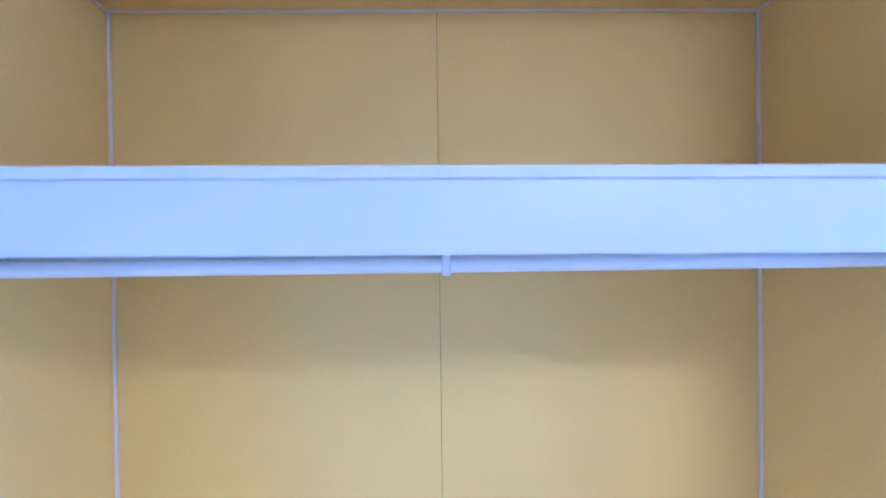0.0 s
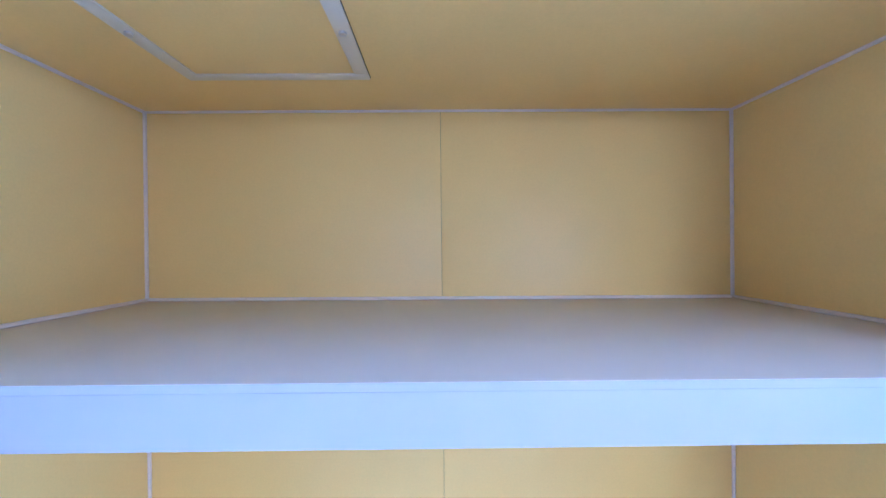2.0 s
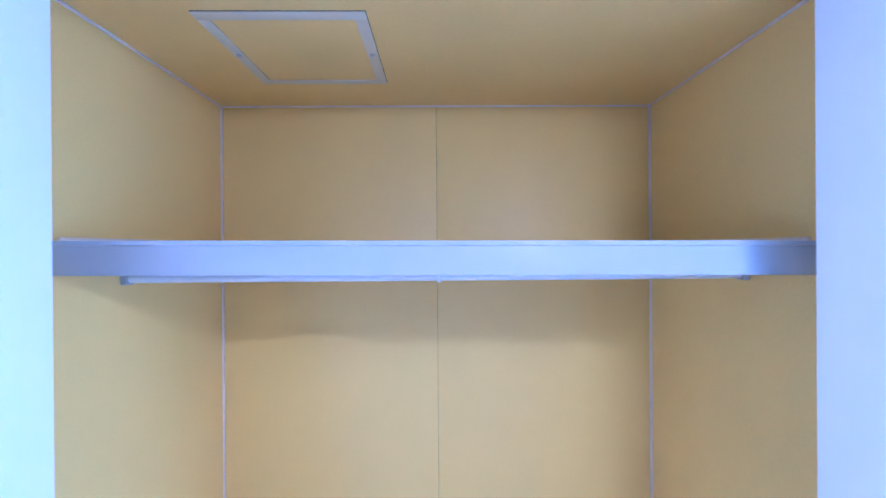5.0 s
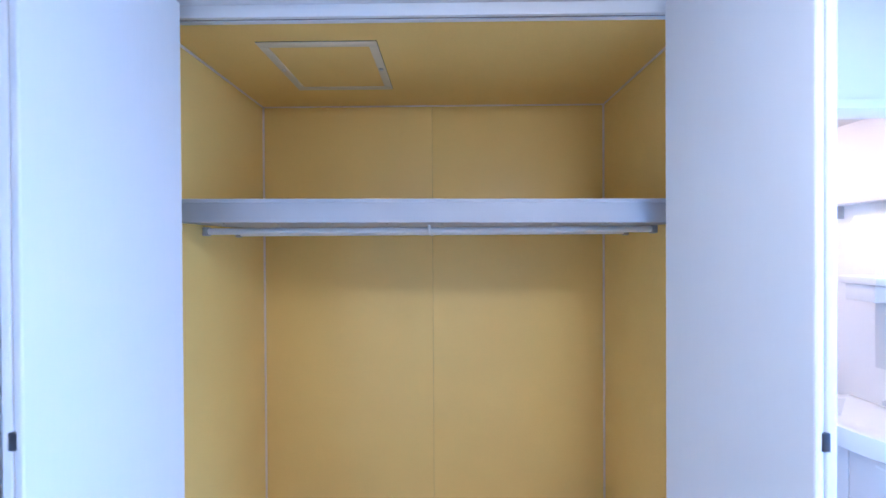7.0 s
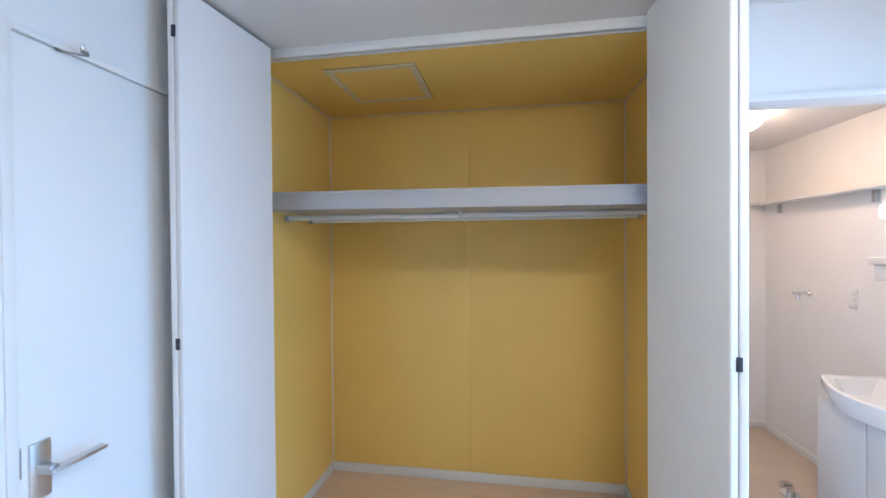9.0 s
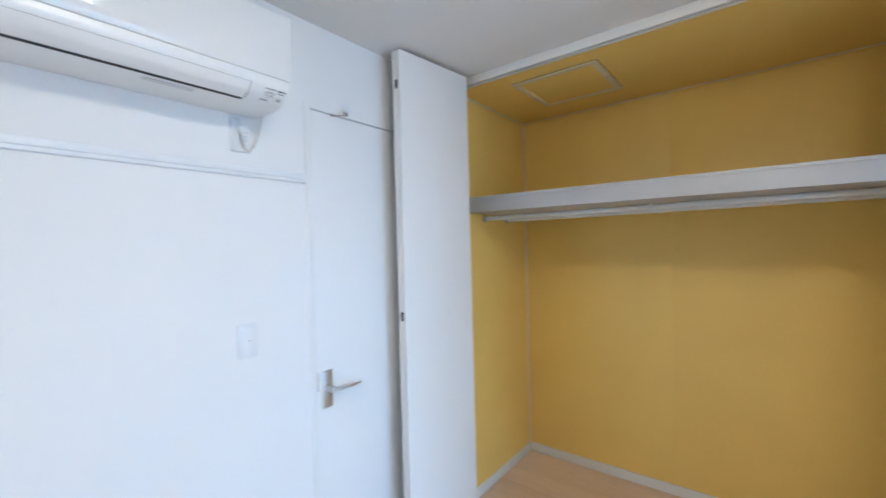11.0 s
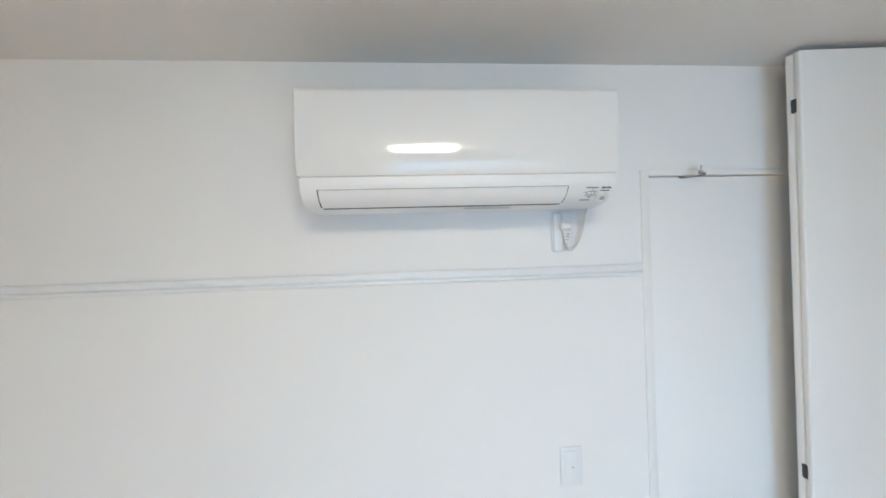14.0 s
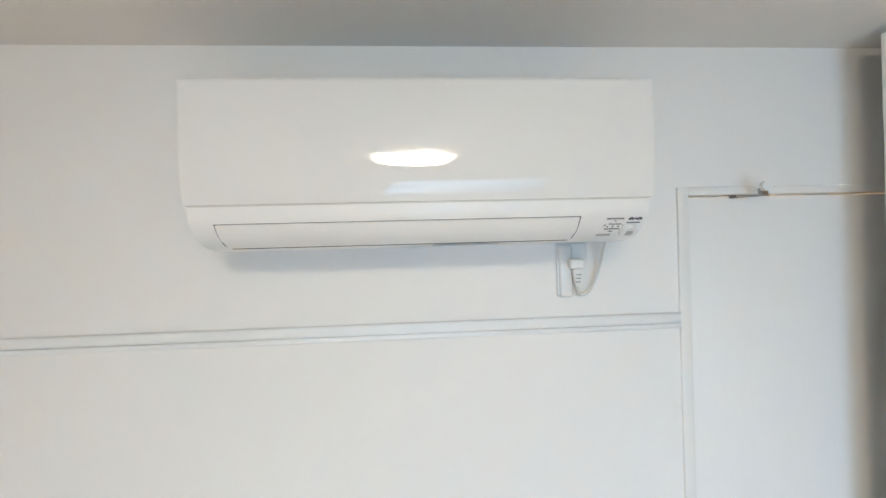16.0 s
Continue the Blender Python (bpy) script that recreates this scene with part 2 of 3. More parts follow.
# closet walls, boards with a joint in the back wall
structure("wall_closet_west", box(-0.12, FRONT, 0, 0, 0.12, CLOSET_CEIL), YELLOW, "yellow painted board side wall of the closet")
structure("wall_closet_east", box(WIDTH, FRONT + 0.05, 0, WIDTH + 0.02, 0.12, CLOSET_CEIL), YELLOW, "yellow painted board side wall of the closet")
closet_back = structure("wall_closet_north", box(0, 0.012, 0, WIDTH, 0.12, CLOSET_CEIL), GAP, "yellow board back wall of the closet with a joint in its middle")
part("panel", box(0, 0, 0, 0.9838, 0.012, CLOSET_CEIL, 0.0004), YELLOW, closet_back)
part("panel", box(0.9848, 0, 0, WIDTH, 0.012, CLOSET_CEIL, 0.0004), YELLOW, closet_back)
structure("wall_washroom_west", box(WIDTH + 0.02, FRONT + 0.1, 0, 2.08, WASH_NORTH, CEIL), WALLPAPER, "white papered washroom wall")
structure("wall_washroom_north", box(2.0, WASH_NORTH, 0, WASH_EAST + 0.1, WASH_NORTH + 0.1, CEIL), WALLPAPER, "cream papered washroom wall")
structure("wall_washroom_east", box(WASH_EAST, FRONT + 0.1, 0, WASH_EAST + 0.1, WASH_NORTH, CEIL), WALLPAPER, "cream papered washroom wall")
structure("baseboard_washroom", box(2.08, WASH_NORTH - 0.012, 0, WASH_EAST, WASH_NORTH, 0.06, 0.002), FRAME_WHITE, "white washroom baseboard", "baseboard")
structure("baseboard_washroom_east", box(WASH_EAST - 0.010, -0.10, 0, WASH_EAST, WASH_NORTH - 0.012, 0.06, 0.002), FRAME_WHITE, "white washroom baseboard", "baseboard")

# closet trims and baseboards
T = 0.009
structure("trim_1", box(0.0, -T, 0.063, T, 0.0, CLOSET_CEIL, 0.0015), TRIM, "pale corner bead in the closet", "trim")
structure("trim_2", box(WIDTH - T, -T, 0.063, WIDTH, 0.0, CLOSET_CEIL, 0.0015), TRIM, "pale corner bead in the closet", "trim")
structure("trim_3", box(T, -T + 0.001, CLOSET_CEIL - T + 0.002, WIDTH - T, 0.0, CLOSET_CEIL, 0.0015), TRIM, "pale bead along the closet ceiling", "trim")
structure("trim_4", box(0.0, FRONT + 0.05, CLOSET_CEIL - T + 0.001, T - 0.001, -T, CLOSET_CEIL, 0.0015), TRIM, "pale bead along the closet ceiling", "trim")
structure("trim_5", box(WIDTH - T + 0.001, FRONT + 0.05, CLOSET_CEIL - T + 0.001, WIDTH, -T, CLOSET_CEIL, 0.0015), TRIM, "pale bead along the closet ceiling", "trim")
structure("baseboard_1", box(0.010, -0.010, 0, WIDTH - 0.010, 0.0, 0.063, 0.002), FRAME_WHITE, "white baseboard in the closet", "baseboard")
structure("baseboard_2", box(0.0, FRONT + 0.05, 0, 0.010, -0.0, 0.063, 0.002), FRAME_WHITE, "white baseboard in the closet", "baseboard")
structure("baseboard_3", box(WIDTH - 0.010, FRONT + 0.05, 0, WIDTH, -0.0, 0.063, 0.002), FRAME_WHITE, "white baseboard in the closet", "baseboard")
structure("baseboard_4", box(0.0, SOUTH, 0, 0.010, DOOR_A - 0.004, 0.063, 0.002), FRAME_WHITE, "white baseboard along the papered wall", "baseboard")

# closet front frame: head with a sliding track, two jambs
closet_frame = structure("trim_closet_frame", box(0.022, FRONT, 2.464, 1.954, FRONT + 0.017, CEIL - 0.001, 0.0015), FRAME_WHITE, "white closet door frame with a track in its head", "door frame")
part("track", box(0.022, FRONT + 0.018, 2.470, 1.954, FRONT + 0.030, CEIL - 0.03, 0), GAP, closet_frame, "dark groove of the door track")
part("track_lip", box(0.022, FRONT + 0.0305, 2.466, 1.954, FRONT + 0.0495, CEIL - 0.03, 0.0015), RAIL, closet_frame)
part("jamb", box(0.0, FRONT, 0, 0.022, FRONT + 0.05, CEIL - 0.002, 0.0015), FRAME_WHITE, closet_frame)
part("jamb", box(1.954, FRONT, 0, WIDTH + 0.024, FRONT + 0.05, CEIL - 0.002, 0.0015), FRAME_WHITE, closet_frame)

# washroom doorway frame
wash_frame = structure("trim_washroom_doorway", box(DOOR_X0 - 0.035, FRONT - 0.012, HEAD, DOOR_X1 + 0.035, FRONT + 0.11, HEAD + 0.029, 0.002), FRAME_WHITE, "white frame round the washroom doorway", "door frame")
part("jamb", box(DOOR_X0 - 0.035, FRONT - 0.012, 0, DOOR_X0 + 0.0, FRONT + 0.11, HEAD, 0.002), FRAME_WHITE, wash_frame)
part("jamb", box(DOOR_X1, FRONT - 0.012, 0, DOOR_X1 + 0.035, FRONT + 0.11, HEAD, 0.002), FRAME_WHITE, wash_frame)

# window in the east wall, two sliding panes
window = structure("window_1", box(EAST + 0.03, WIN_Y0, WIN_Z0, EAST + 0.11, WIN_Y0 + 0.045, WIN_Z1, 0.002), RAIL, "wide two-pane aluminium sliding window", "window")
part("window_frame", box(EAST + 0.03, WIN_Y1 - 0.045, WIN_Z0, EAST + 0.11, WIN_Y1, WIN_Z1, 0.002), RAIL, window)
part("window_frame", box(EAST + 0.03, WIN_Y0 + 0.045, WIN_Z1 - 0.045, EAST + 0.11, WIN_Y1 - 0.045, WIN_Z1, 0.002), RAIL, window)
part("window_sill", box(EAST + 0.03, WIN_Y0 + 0.045, WIN_Z0, EAST + 0.11, WIN_Y1 - 0.045, WIN_Z0 + 0.045, 0.002), RAIL, window)
mid = (WIN_Y0 + WIN_Y1) / 2
part("window_stile", box(EAST + 0.045, mid - 0.03, WIN_Z0 + 0.045, EAST + 0.09, mid + 0.03, WIN_Z1 - 0.045, 0.002), RAIL, window)
for a, b in ((WIN_Y0 + 0.046, mid - 0.031), (mid + 0.031, WIN_Y1 - 0.046)):
    pane = part("pane", box(EAST + 0.066, a, WIN_Z0 + 0.046, EAST + 0.071, b, WIN_Z1 - 0.046), GLASS, window)
    pane.visible_shadow = False


# ---- closet fittings ----
def closet_shelf():
    y0, top, low = -0.843, 1.864, 1.775
    s = thing("closet_shelf", "white melamine shelf with deep fascia fixed across the closet", "shelf", (0.0, 0, 1.70))
    part("board", box(0.001, y0, top - 0.013, WIDTH - 0.001, -0.001, top, 0.0012), SHELF, s)
    part("fascia", box(0.001, y0 + 0.002, low, WIDTH - 0.001, y0 + 0.022, top - 0.0136, 0.0008), SHELF_DIMMED, s)
    part("edge_band", box(0.001, y0 - 0.0006, top - 0.0125, WIDTH - 0.001, y0 - 0.0001, top - 0.0010), SHELF_DIMMED, s, "pale band along the board's front edge")
    for k in range(8):
        x = 0.159 + 0.222 * k
        part("screw", rod((x, -0.72, low - 0.0005), (x, -0.72, low + 0.0029), 0.0042, 12), GREY, s, "small grey screw head")
    # white like the board; the grey stands for shade and offsets yellow bounce
    part("underside", box(0.001, y0 + 0.0225, low + 0.003, WIDTH - 0.001, -0.001, top - 0.0136), SHELF_DIMMED, s, "underside board in the darkened shelf white")
    part("bead", box(0.012, -0.011, top + 0.0005, WIDTH - 0.012, -0.001, top + 0.010, 0.0015), TRIM, s, "pale bead where the board meets the wall")
    part("bead", box(0.001, y0 + 0.03, top + 0.0005, 0.011, -0.001, top + 0.010, 0.0015), TRIM, s)
    part("bead", box(WIDTH - 0.011, y0 + 0.03, top + 0.0005, WIDTH - 0.001, -0.001, top + 0.010, 0.0015), TRIM, s)
    settle(s)
    s.location.z, s.rotation_euler.y = s.location.z + 0.003, radians(0.36)
    return s


closet_shelf()


def hanging_rail(y):
    z = 1.752
    s = thing("hanging_rail", "pale oval clothes rail hung beneath the closet shelf", "clothes rail", (0, y, z), "clothes rails in the closet")
    part("pipe", rod((0.012, y, z), (WIDTH - 0.012, y, z), 0.0140, 20), RAIL, s)
    for x0, x1 in ((0.001, 0.024), (WIDTH - 0.024, WIDTH - 0.001)):
        part("end_socket", box(x0, y - 0.018, z - 0.019, x1, y + 0.018, z + 0.019, 0.005), GREY, s, "grey end socket")
    part("hanger", box(0.984, y - 0.018, z - 0.018, 0.998, y + 0.018, 1.7755, 0.003), PLASTIC, s, "white middle hanger")
    return settle(s)


for y in (-0.588, -0.31):
    hanging_rail(y)


def access_hatch():
    x0, x1, y0, y1, z = 0.311, 0.793, -0.754, -0.267, CLOSET_CEIL
    h = thing("access_hatch", "square ceiling hatch with pale frame and two screws", "hatch", (x0, y0, z), "")
    w, d = 0.036, 0.007
    part("inner_lip", box(x0 + w - 0.004, y1 - w - 0.0005, z - d - 0.0015, x1 - w + 0.004, y1 - w + 0.003, z - d + 0.0002, 0.0006), HATCH, h)
    part("frame_bar", box(x0, y0, z - d, x1, y0 + w, z - 0.0013, 0.0015), HATCH, h)
    part("frame_bar", box(x0, y1 - w, z - d, x1, y1, z - 0.0013, 0.0015), HATCH, h)
    part("frame_bar", box(x0, y0 + w, z - d, x0 + w, y1 - w, z - 0.0013, 0.0015), HATCH, h)
    part("frame_bar", box(x1 - w, y0 + w, z - d, x1, y1 - w, z - 0.0013, 0.0015), HATCH, h)
    # thin dark plate a little wider than the frame, painting its shadow outline
    part("seal", box(x0 - 0.001, y0 - 0.001, z - 0.0012, x1 + 0.001, y1 + 0.001, z - 0.0002), GAP, h, "dark plate drawn as the shadow gap round the frame")
    part("lid", box(x0 + w + 0.001, y0 + w + 0.001, z - 0.004, x1 - w - 0.001, y1 - w - 0.001, z - 0.0014), YELLOW, h, "yellow board lid")
    for x in (x0 + 0.019, x1 - 0.019):
        part("screw", rod((x, -0.512, z - d - 0.006), (x, -0.512, z - d), 0.0085, 16), STEEL, h, "round steel turn screw")
    return settle(h)


access_hatch()


def bifold(name, outer, inner, label):
    """Two leaves folded together; outer and inner give each leaf's line in plan from the track to the fold."""
    z0, z1 = 0.012, 2.488
    d = thing(name, label, "closet door", (outer[0][0], outer[0][1], 0), "folding closet doors")
    for tag, (a, b) in (("leaf", outer), ("leaf", inner)):
        a, b = Vector((*a, 0)), Vector((*b, 0))
        t, along = 0.0235, (b - a).normalized()
        bm = box(-t / 2, 0, z0, t / 2, (b - a).length, z1, 0.0)
        edges = [e for e in bm.edges if abs(e.verts[0].co.z - e.verts[1].co.z) > 1 and e.verts[0].co.y > 0.1]
        bmesh.ops.bevel(bm, geom=edges, offset=0.0055, segments=4, profile=0.5, affect="EDGES")
        bmesh.ops.transform(bm, matrix=Matrix.Translation(a) @ Matrix.Rotation(math.atan2(-along.x, along.y), 4, "Z"), verts=bm.verts)
        part(tag, bm, DOOR_WHITE, d)
    fold = (Vector(outer[1]) + Vector(inner[1])) / 2
    for z in (2.335, 1.262, 0.25):
        part("hinge", box(fold.x - 0.0085, fold.y - 0.0016, z - 0.020, fold.x + 0.0085, fold.y + 0.03, z + 0.020, 0.001), DARK, d, "dark steel hinge in the fold")
    return settle(d)


bifold("folding_door", ((0.040, -1.028), (0.1085, -1.495)), ((0.180, -1.028), (0.1325, -1.495)), "white folding closet door, folded open beside the papered wall")
bifold("folding_door", ((1.932, -1.040), (1.8812, -1.50)), ((1.788, -1.040), (1.8565, -1.50)), "white folding closet door, folded open beside the washroom doorway")


# ---- room door in the west wall ----
def room_door():
    d = structure("door_1", box(-0.04, -1.8735, 0.008, -0.003, -1.128, 2.153, 0.0015), DOOR_WHITE, "plain white closed door", "door")
    part("jamb", box(-0.13, DOOR_A, 0, 0.006, -1.8775, DOOR_TOP, 0.002), FRAME_WHITE, d)
    part("jamb", box(-0.13, -1.1225, 0, 0.006, DOOR_B, DOOR_TOP, 0.002), FRAME_WHITE, d)
    part("head", box(-0.13, -1.8772, 2.157, 0.0055, -1.1228, DOOR_TOP, 0.002), FRAME_WHITE, d)
    part("strike_plate", box(-0.02, -1.8785, 1.003, 0.0066, -1.8752, 1.082, 0.0004), HOOK_STEEL, d, "steel strike plate")
    plate = part("back_plate", box(-0.003, -1.855, 0.926, 0.007, -1.805, 1.079, 0.002), STEEL, d, "satin steel handle plate")
    part("handle_neck", box(0.006, -1.844, 0.999, 0.056, -1.822, 1.022, 0.003), STEEL, plate)
    part("door_handle", box(0.040, -1.844, 1.003, 0.066, -1.697, 1.014, 0.002), STEEL, plate, "flat satin steel lever handle")
    return d


room_door()


def over_door_hook():
    h = thing("door_hook", "small steel over-door hook with a white knob", "hook", (0, -1.76, 2.149))
    arm = prism([(0.0012, -1.775), (0.004, -1.775), (0.052, -1.733), (0.052, -1.722), (0.048, -1.722), (0.0012, -1.766)], "z", 2.1478, 2.1502, 0.0004)
    box(-0.003, -1.775, 2.1538, 0.0036, -1.758, 2.1562, into=arm)
    box(0.0012, -1.775, 2.1500, 0.0036, -1.758, 2.1542, into=arm)
    part("arm", arm, HOOK_STEEL, h)
    part("upright", box(0.048, -1.744, 2.1502, 0.052, -1.722, 2.165, 0.0006), HOOK_STEEL, h)
    part("knob", rod((0.0522, -1.732, 2.169), (0.062, -1.732, 2.169), 0.0115, 24), PLASTIC, h, "round white rubber knob")
    return settle(h)


over_door_hook()


def picture_rail():
    y0, y1, z0, z1 = SOUTH + 0.001, -1.9055, 1.847, 1.884
    r = structure("trim_picture_rail", box(0.0, y0, z0, 0.006, y1, z1, 0.001), RAIL, "white aluminium picture rail along the wall", "picture rail")
    part("upper_lip", box(0.0061, y0, z0 + 0.0150, 0.0095, y1, z1 - 0.0015, 0.0010), RAIL, r)
    part("lower_lip", box(0.0061, y0, z0 + 0.0015, 0.0105, y1, z0 + 0.0125, 0.0010), RAIL, r)
    return r


picture_rail()


def wall_switch():
    s = thing("wall_switch", "white wall switch plate with one wide rocker", "light switch", (0, -2.155, 1.268))
    part("plate", box(0, -2.191, 1.208, 0.007, -2.121, 1.328, 0.003), PLASTIC, s)
    rocker = part("rocker", box(0.0072, -2.178, 1.219, 0.0105, -2.134, 1.317, 0.0015), PLASTIC, s)
    part("pilot_lamp", box(0.0106, -2.158, 1.266, 0.0112, -2.150, 1.270), GREY, rocker, "tiny grey pilot lamp")
    return settle(s)


wall_switch()


# ---- air conditioner ----
def air_conditioner():
    y0, y1 = -2.891, -2.106
    a = thing("air_conditioner", "glossy white wall-mounted air conditioner, flap closed", "air conditioner", (0, (y0 + y1) / 2, 2.05))
    # side profile of the casing: from the seam down and back to the wall
    lower = [Vector((p.x, p.z)) for p in curve_points([(0.2365, 0, 2.124), (0.2345, 0, 2.107), (0.226, 0, 2.092), (0.209, 0, 2.074), (0.180, 0, 2.0605), (0.135, 0, 2.0535)], 6)]
    body = prism([(0.001, 2.060), (0.001, 2.325), (0.205, 2.325), (0.205, 2.1255), (0.2365, 2.1255)] + [tuple(p) for p in lower] + [(0.05, 2.0535)], "y", y0 + 0.004, y1 - 0.004, 0)
    part("casing", body, PLASTIC, a)

    def skin(u0, u1, d0, d1):
        """A strip that follows the casing's lower curve, between two distances off it."""
        n = len(lower) - 1
        inner, outer = [], []
        for k in range(13):
            i = (u0 + (u1 - u0) * k / 12) * n
            j = min(int(i), n - 1)
            p = lower[j].lerp(lower[j + 1], i - j)
            d = (lower[j + 1] - lower[j]).normalized()
            out = Vector((abs(d.y), -abs(d.x)))
            inner.append(tuple(p + out * d0)), outer.append(tuple(p + out * d1))
        return outer + inner[::-1]
    # front panel, nearly flat and rounded in under its lower edge
    leans = ((2.1285, 24), (2.142, 13), (2.161, 5.5), (2.182, 1.6), (2.200, 0.4), (2.25, -0.1), (2.307, -1.5), (2.325, -9), (2.3335, -45))
    arc, x, z = [(0.2388, 2.1285)], 0.2388, 2.1285
    while z < 2.3335:
        lo, hi = [(p, q) for p, q in zip(leans, leans[1:]) if p[0] <= z + 1e-9][-1]
        lean = lo[1] + (hi[1] - lo[1]) * min(max((z - lo[0]) / (hi[0] - lo[0]), 0), 1)
        z += 0.002
        x += 0.002 * math.tan(radians(lean))
        arc.append((x, z))
    panel = prism([(0.2065, 2.1285)] + arc + [(0.12, 2.336), (0.12, 2.3265), (0.2065, 2.3265)], "y", y0, y1, 0)
    part("front_panel", panel, GLOSSY, a, "glossy bowed front panel")
    part("panel_seam", box(0.150, y0 + 0.006, 2.1257, 0.236, y1 - 0.006, 2.1283), CORD, a)
    part("panel_tab", prism([(y1 - 0.060, 2.1252), (y1 - 0.030, 2.1252), (y1 - 0.050, 2.1140)], "x", 0.2300, 0.2372, 0.0006), PLASTIC, a, "small white notch under the panel")
    # outlet slot with its flap
    f0, f1 = y0 + 0.042, y1 - 0.124
    part("outlet_recess", prism(skin(0.325, 0.80, -0.004, 0.0006), "y", f0, f1), GAP, a, "dark outlet slot")
    part("outlet_gap", prism(skin(0.805, 0.86, -0.003, 0.0009), "y", f0 + 0.004, f1 - 0.004), GAP, a, "dark gap under the flap")
    part("flap", prism(skin(0.33, 0.615, 0.0012, 0.0048), "y", f0 + 0.0036, f1 - 0.0036), PLASTIC, a, "closed white air flap")
    part("lower_flap", prism(skin(0.622, 0.785, 0.0008, 0.0034), "y", f0 + 0.0045, f1 - 0.0045), PLASTIC, a)
    # sensor knob and printed marks on the curved lower right
    def on_curve(z):
        """The place on the casing's lower curve at a height, and the way out of it."""
        for p, q in zip(lower, lower[1:]):
            if q.y <= z <= p.y:
                d = (q - p).normalized()
                c = p.lerp(q, (p.y - z) / max(p.y - q.y, 1e-6))
                return Vector((c.x, 0, c.y)), Vector((abs(d.y), 0, -abs(d.x)))
        return Vector((0.2, 0, z)), Vector((1, 0, 0))

    c, out = on_curve(2.0735)
    ks = c + Vector((0, y1 - 0.030, 0))
    ring = part("sensor_ring", rod(ks - out * 0.004, ks + out * 0.008, 0.0155, 28), PLASTIC, a, "round white sensor")
    eye_box = rod(ks + out * 0.0081, ks + out * 0.0090, 0.0085, 4)
    bmesh.ops.transform(eye_box, matrix=Matrix.Translation(ks) @ Matrix.Rotation(radians(45), 4, out) @ Matrix.Translation(-ks), verts=eye_box.verts)
    part("sensor_eye", eye_box, GREY, ring, "grey sensor window")

    def mark(name, dy, z, w, h, mat, tilt=0.0):
        """A flat printed bar on the curve, dy from the right end at height z."""
        c, out = on_curve(z - 0.003)
        c = c + Vector((0, y1 - dy - 0.003, 0))
        up = out.cross(Vector((0, 1, 0))).normalized()
        side = Vector((0, 1, 0)) * math.cos(tilt) + up * math.sin(tilt)
        over = up * math.cos(tilt) - Vector((0, 1, 0)) * math.sin(tilt)
        bm = bmesh.new()
        v = [bm.verts.new(c + side * sy * w / 2 + over * sz * h / 2 + out * k) for k in (0.0002, 0.0009) for sy, sz in ((-1, -1), (1, -1), (1, 1), (-1, 1))]
        for f in ((4, 5, 6, 7), (0, 1, 5, 4), (1, 2, 6, 5), (2, 3, 7, 6), (3, 0, 4, 7)):
            bm.faces.new([v[i] for i in f])
        part(name, bm, mat, a)
    for k in range(8):
        mark("printed_mark", 0.0715 - 0.004 * k, 2.0955, 0.0027, 0.0030, INK)
    mark("printed_mark", 0.056, 2.0915, 0.0025, 0.0022, INK)
    for k in range(5):
        mark("printed_mark", 0.065 - 0.0045 * k, 2.0865, 0.0028, 0.0026, INK)
    for k in range(3):
        mark("printed_mark", 0.068 - 0.010 * k, 2.0825, 0.0028, 0.0030, INK)
    for dy, tilt in ((0.074, 0.7), (0.041, -0.7)):
        mark("printed_mark", dy, 2.0845, 0.006, 0.0009, INK, tilt)
    for k in range(7):
        mark("printed_mark", 0.070 - 0.0042 * k, 2.0785, 0.0027, 0.0026, INK)
    mark("printed_mark", 0.058, 2.0745, 0.008, 0.0020, INK)
    for dy, w, tilt in ((0.030, 0.006, 0.6), (0.026, 0.006, -0.6), (0.020, 0.003, 0.0), (0.015, 0.006, 0.5), (0.011, 0.005, -0.5)):
        mark("printed_mark", dy, 2.0950, w, 0.0045, INK, tilt)
    for k in range(6):
        mark("printed_mark", 0.0335 - 0.0042 * k, 2.0885, 0.0033, 0.0024, INK)
    mark("grey_label", 0.066, 2.0685, 0.026, 0.0075, GREY)
    part("underside_label", box(0.135, y0 + 0.405, 2.0529, 0.155, y0 + 0.53, 2.0550), PALE, a, "pale grey label on the underside")
    return settle(a)


air_conditioner()


def wall_outlet():
    s = thing("wall_outlet", "white wall outlet for the air conditioner, plug inserted", "outlet", (0, -2.16, 1.99))
    plate = part("plate", box(0, -2.1975, 1.932, 0.007, -2.126, 2.052, 0.003), PLASTIC, s)
    part("cover_strip", box(0.0, -2.1935, 1.929, 0.013, -2.162, 2.049, 0.006, 3), GLOSSY, s, "raised glossy cover strip")
    part("socket", box(0.0071, -2.161, 1.960, 0.010, -2.140, 2.010, 0.001), PLASTIC, plate)
    return settle(s)


wall_outlet()


